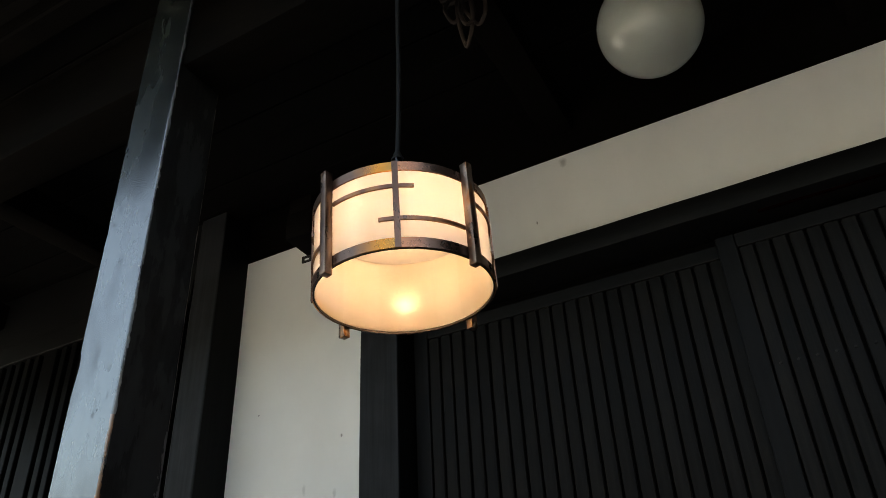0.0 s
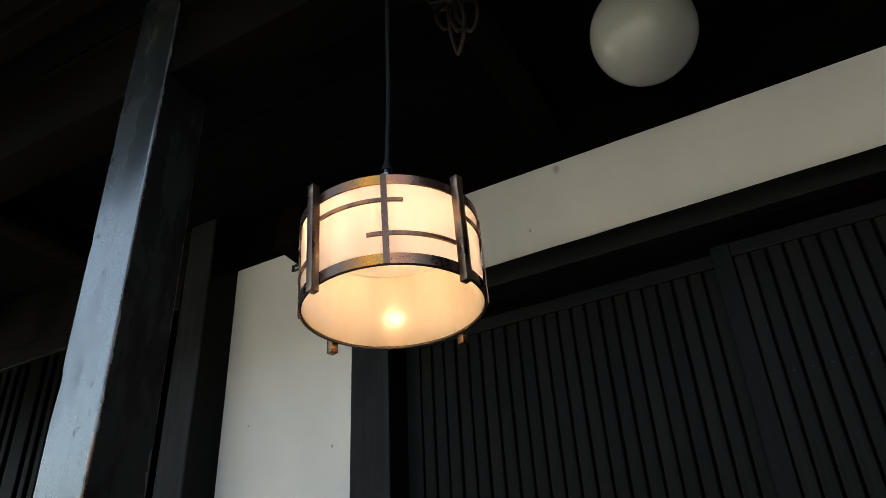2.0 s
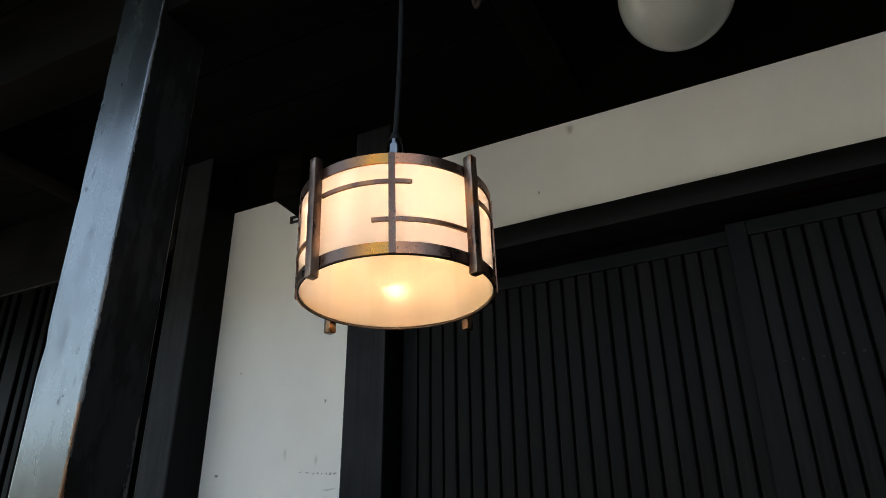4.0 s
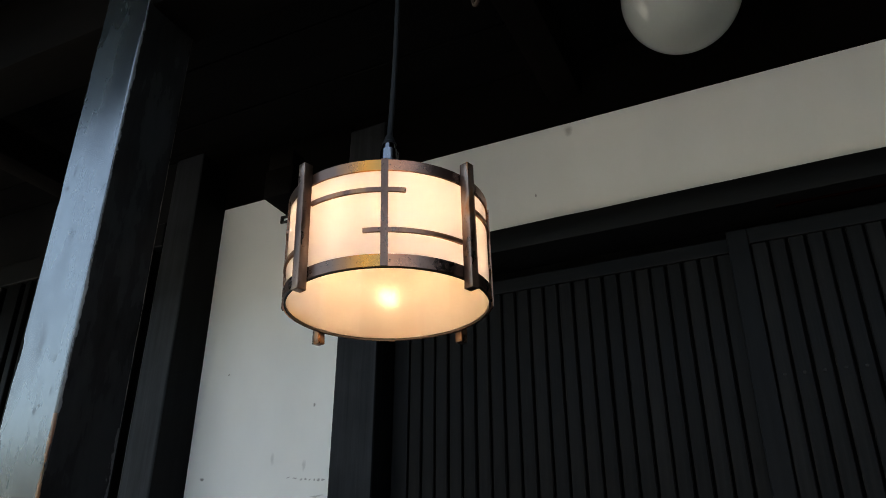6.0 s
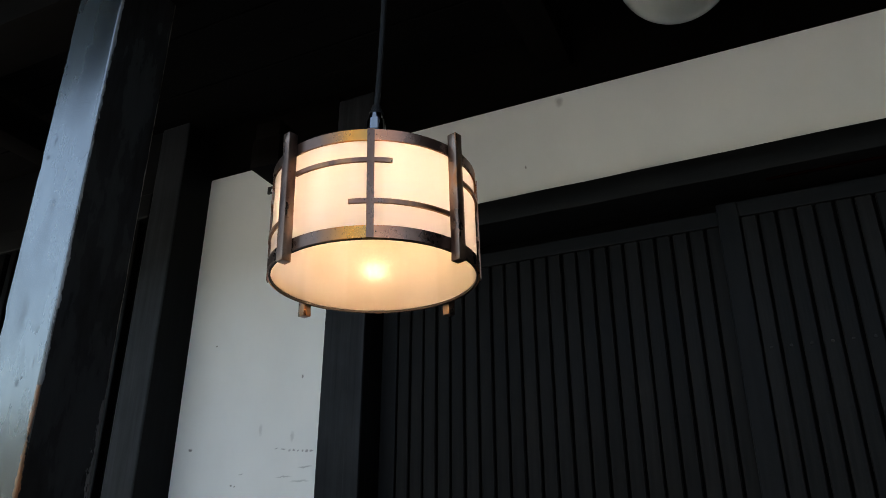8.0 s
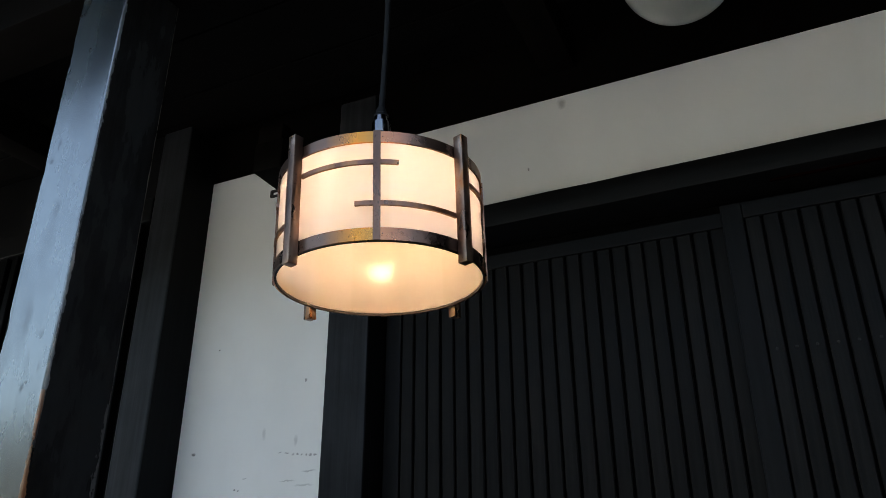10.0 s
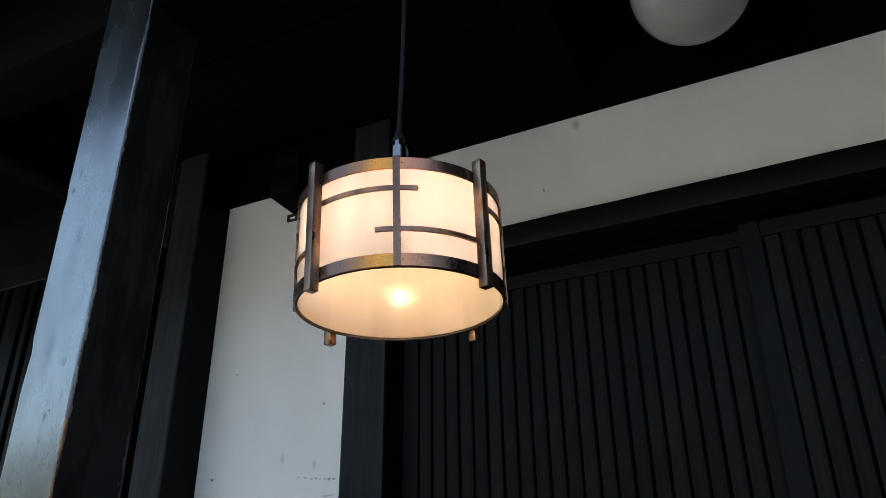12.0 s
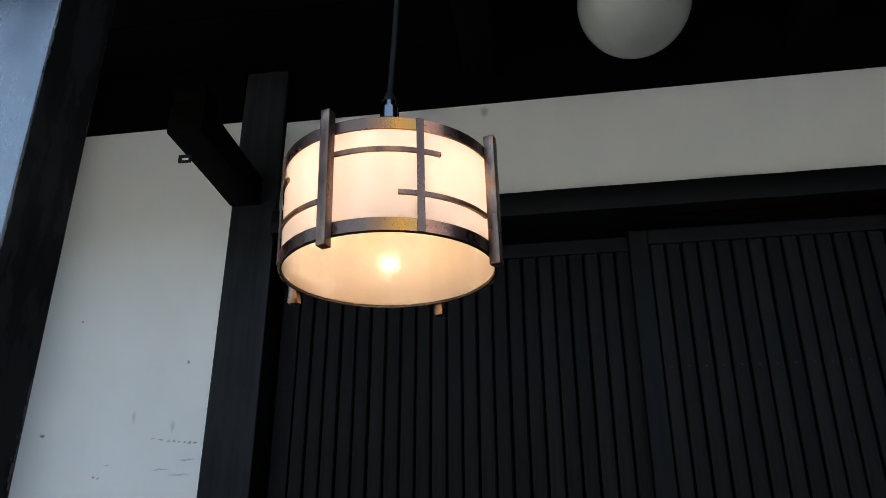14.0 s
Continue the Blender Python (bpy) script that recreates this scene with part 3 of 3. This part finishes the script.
# ---- lattice window beyond the corner post ----
def lattice_window(x0, x1, y, z0, z1):
    win = tagged(root("window_1", ((x0 + x1) / 2, y, z0)), "black wooden lattice window with upright bars", "window", "", "structure")
    mid = (x0 + x1) / 2

    def add(nm, bm, mat):
        bmesh.ops.translate(bm, vec=(-mid, -y, -z0), verts=bm.verts)
        return part(nm, bm, mat, win)
    add("top_rail", box(bmesh.new(), x0, x1, y, y + 0.06, z1, z1 + 0.10, 0.004), M_WOOD_X)
    add("bottom_rail", box(bmesh.new(), x0, x1, y, y + 0.06, z0, z0 + 0.08, 0.004), M_WOOD_X)
    x, k = x0 + 0.04, 0
    bars = {}
    while x < x1 - 0.03:
        w = 0.088 if k % 5 == 2 else 0.034
        if w not in bars:
            bars[w] = mesh_of("bar", box(bmesh.new(), 0, w, 0.0, 0.035, 0.08, z1 - z0, 0.003, 1), M_BAR)
        s = new("bar", bars[w])
        s.parent = win
        s.location = (x - mid, 0.008, 0.0)
        x += w + 0.030
        k += 1
    return win


lattice_window(-4.30, -2.125, 1.885, 0.55, 2.64)
b = box(bmesh.new(), -4.30, -2.125, 1.93, 2.10, 0.0, 0.55, 0.004)
setting("wall_8", b, M_WOOD_X, "black boarded wall under the lattice window", "wall")
b = box(bmesh.new(), -4.30, -2.125, 1.90, 2.10, 2.745, 3.02, 0.004)
setting("wall_9", b, M_WOOD_X, "black boarded wall above the lattice window", "wall")
post(-4.50, -4.30, 1.85, 2.12, 2.95, M_WOOD_Z, "black wooden post at the far end of the lattice", 0.001, 0.2)

# ---- bracket arm on the door post ----
arm = tagged(root("bracket_arm", (-1.285, 1.934, 2.45), Matrix.Rotation(radians(1.6), 4, "Z")), "black wooden bracket arm with a raised end, on the door post", "bracket")
b = box(bmesh.new(), -0.048, 0.048, -0.43, -0.001, 0.0, 0.095, 0.007)
cut_along(b, "y", 0.05)
wander(b, 0.0012, 8.0)
part("arm_beam", b, M_BEAM_Y, arm, "", True)
b = box(bmesh.new(), -0.044, 0.040, -0.425, -0.34, 0.088, 0.150, 0.006)
part("arm_end", b, M_BEAM_Y, arm, "", True)
b = bmesh.new()
for x0, x1, z0, z1 in ((-0.066, -0.058, -0.020, 0.003), (-0.037, -0.030, -0.020, 0.003), (-0.058, -0.037, -0.020, -0.014), (-0.058, -0.037, -0.004, 0.003)):
    box(b, x0, x1, -0.318, -0.311, z0, z1, 0.0008, 1)
part("iron_staple", b, M_IRON, arm, "small iron staple under the arm")


# ---- copper pendant lantern ----
LANTERN = (-0.604, 1.0135, 1.8285)
lantern = tagged(root("pendant_lantern", LANTERN, Matrix.Rotation(radians(1.0), 4, "X") @ Matrix.Rotation(radians(-1.2), 4, "Y")),
                 "lit copper and milky acrylic pendant lantern on a black cord", "lamp")
R, H, BULB_Z = 0.1642, 0.172, 0.139
shade = part("shade", lathe(bmesh.new(), [(R - 0.0065, 0.004), (R - 0.0035, 0.004), (R - 0.0035, H - 0.004), (R - 0.0065, H - 0.004)], 128, True), M_ACRYLIC, lantern, "milky acrylic shade glowing warm white", True)
for z0, z1 in ((0.0, 0.0195), (H - 0.0185, H)):
    b = lathe(bmesh.new(), [(R - 0.0025, z0), (R, z0 + 0.0004), (R, z1 - 0.0004), (R - 0.0025, z1)], 128, True)
    ring = part("ring", b, M_RING, lantern, "brown copper ring with orange and olive tints", True)
    for k in range(4):
        rivet = bmesh.new()
        bmesh.ops.create_uvsphere(rivet, u_segments=8, v_segments=5, radius=0.0012)
        a = radians(START + BAND + 90 * k + 2.8)
        bmesh.ops.translate(rivet, vec=(R * math.cos(a), R * math.sin(a), (z0 + z1) / 2), verts=rivet.verts)
        part("rivet", rivet, M_COPPER, ring, "", True)
b = lathe(bmesh.new(), [(R - 0.0056, -0.0005), (R - 0.0028, -0.0005), (R - 0.0028, 0.0035), (R - 0.0056, 0.0035)], 128, True)
part("lower_lip", b, M_IRON, lantern, "", True)
top_plate = part("top_plate", lathe(bmesh.new(), [(0.018, H - 0.0175), (R - 0.008, H - 0.0175), (R - 0.008, H - 0.0145), (0.018, H - 0.0145)], 96, True), M_ENAMEL, lantern, "white enamelled plate closing the top", True)
for k in range(4):
    a0 = START + 90 * k
    turn = Matrix.Rotation(radians(a0), 4, "Z")
    b = box(bmesh.new(), R + 0.0005, R + 0.0168, -0.0073, 0.0073, -0.018, H + 0.0155, 0.0014)
    cut_along(b, "z", 0.012)
    wander(b, 0.0004, 60.0)
    bmesh.ops.transform(b, matrix=turn, verts=b.verts)
    part("upright", b, M_UPRIGHT, lantern, "square brown copper upright", True)
    half = math.degrees(0.0052 / R)
    part("band", arc_strip(bmesh.new(), R + 0.0002, R + 0.0022, 0.0, H, a0 + BAND - half, a0 + BAND + half, 4), M_COPPER, lantern)
    part("strip", arc_strip(bmesh.new(), R - 0.003, R + 0.001, 0.1182, 0.1250, a0 + 2, a0 + BAND + 10.8, 28), M_COPPER, lantern)
    part("strip", arc_strip(bmesh.new(), R - 0.003, R + 0.001, 0.0532, 0.0600, a0 + BAND - 10.8, a0 + 88, 28), M_COPPER, lantern)
b = lathe(bmesh.new(), [(0.0, H - 0.0145), (0.030, H - 0.0145), (0.030, H + 0.004), (0.024, H + 0.012), (0.023, H + 0.086), (0.016, H + 0.093), (0.0, H + 0.093)], 32)
part("neck", b, M_IRON, lantern, "dark metal neck on the top plate", True)
nut = bmesh.new()
bmesh.ops.create_cone(nut, cap_ends=True, segments=10, radius1=0.0165, radius2=0.0158, depth=0.024, matrix=Matrix.Translation((0, 0, H + 0.107)))
bmesh.ops.create_cone(nut, cap_ends=True, segments=10, radius1=0.0135, radius2=0.0118, depth=0.014, matrix=Matrix.Translation((0, 0, H + 0.125)))
bmesh.ops.bevel(nut, geom=nut.edges[:], offset=0.0012, segments=2, affect="EDGES")
bmesh.ops.rotate(nut, cent=(0, 0, 0), matrix=Matrix.Rotation(radians(9), 3, "Z"), verts=nut.verts)
gland = part("cord_gland", nut, M_CHROME, lantern, "shiny chrome faceted cord gland", True)
part("dome", lathe(bmesh.new(), [(0.0122, H + 0.1305), (0.0125, H + 0.1345), (0.0095, H + 0.137), (0.0090, H + 0.142), (0.0068, H + 0.149), (0.0, H + 0.152)], 24), M_CORD, gland, "black cap over the gland", True)
b = lathe(bmesh.new(), [(0.0, BULB_Z + 0.0145), (0.013, BULB_Z + 0.0145), (0.017, BULB_Z + 0.0155), (0.017, H - 0.0150), (0.0, H - 0.0150)], 32)
part("socket", b, M_ENAMEL, lantern, "white lamp holder", True)
b = bmesh.new()
bmesh.ops.create_uvsphere(b, u_segments=32, v_segments=20, radius=0.027)
bmesh.ops.translate(b, vec=(0, 0, BULB_Z - 0.008), verts=b.verts)
bulb = part("bulb", b, M_FROST, lantern, "small round frosted bulb, lit", True)
b = bmesh.new()
bmesh.ops.create_uvsphere(b, u_segments=24, v_segments=16, radius=0.0145)
bmesh.ops.translate(b, vec=(0, 0, BULB_Z), verts=b.verts)
part("filament_core", b, M_GLOW, bulb, "glowing core inside the frosted glass", True)
cord = []
for k in range(40):
    u = k / 39
    cord.append((0.0015 * math.sin(u * 9) + 0.043 * u + 0.002 * math.sin(u * 3.1), 0.006 * u + 0.002 * math.sin(u * 7 + 1) - 0.0017, H + 0.142 + u * 0.893))
part("cord", tube(bmesh.new(), cord, 0.0052, 10), M_CORD, lantern, "black rubber cord", True)


# ---- opal globe lamp ----
globe_lamp = tagged(root("globe_lamp", (-0.127, 1.4914, 2.696)), "white opal glass globe lamp, unlit, under the roof", "lamp")
b = bmesh.new()
bmesh.ops.create_uvsphere(b, u_segments=64, v_segments=40, radius=0.1365)
part("globe", b, M_OPAL, globe_lamp, "glossy white opal glass globe", True)
part("holder", lathe(bmesh.new(), [(0.0, 0.128), (0.062, 0.128), (0.066, 0.136), (0.062, 0.176), (0.03, 0.20), (0.0, 0.20)], 40), M_IRON, globe_lamp, "dark metal holder", True)
part("stem", lathe(bmesh.new(), [(0.0, 0.198), (0.011, 0.198), (0.011, 0.36), (0.0, 0.36)], 20), M_IRON, globe_lamp, "", True)


# ---- rope tied round a cross beam ----
rope = tagged(root("rope", (-0.545, 1.26, 2.86)), "old brown rope knotted round a cross beam, ends hanging", "rope")
b = bmesh.new()
for j in range(3):
    ring_pts = []
    for k in range(25):
        a = 2 * math.pi * k / 24
        sx = max(-1, min(1, 1.35 * math.cos(a)))
        sz = max(-1, min(1, 1.35 * math.sin(a)))
        ring_pts.append((0.069 * sx, -0.016 + 0.016 * j, 0.064 + 0.076 * sz))
    tube(b, ring_pts, 0.007, 7)
part("lashing", b, M_ROPE, rope, "", True)
for j, (dx, dy, drop, wide) in enumerate(((0.0, 0.0, 0.20, 0.022), (0.035, 0.01, 0.12, 0.03), (-0.03, -0.01, 0.10, 0.026), (0.012, -0.02, 0.15, 0.016))):
    pts = []
    for k in range(33):
        a = 2 * math.pi * k / 32
        squeeze = math.sin(a / 2) ** 0.7
        pts.append((dx * squeeze + wide * math.sin(a), dy + 0.010 * math.sin(2 * a + j), -0.012 - drop * (1 - math.cos(a)) / 2 + 0.004 * math.sin(5 * a)))
    part("loop", tube(bmesh.new(), pts, 0.0055, 7), M_ROPE, rope, "", True)
b = bmesh.new()
bmesh.ops.create_icosphere(b, subdivisions=3, radius=0.026)
wander(b, 0.010, 40.0)
bmesh.ops.translate(b, vec=(0.005, -0.01, -0.022), verts=b.verts)
part("knot", b, M_ROPE, rope, "", True)
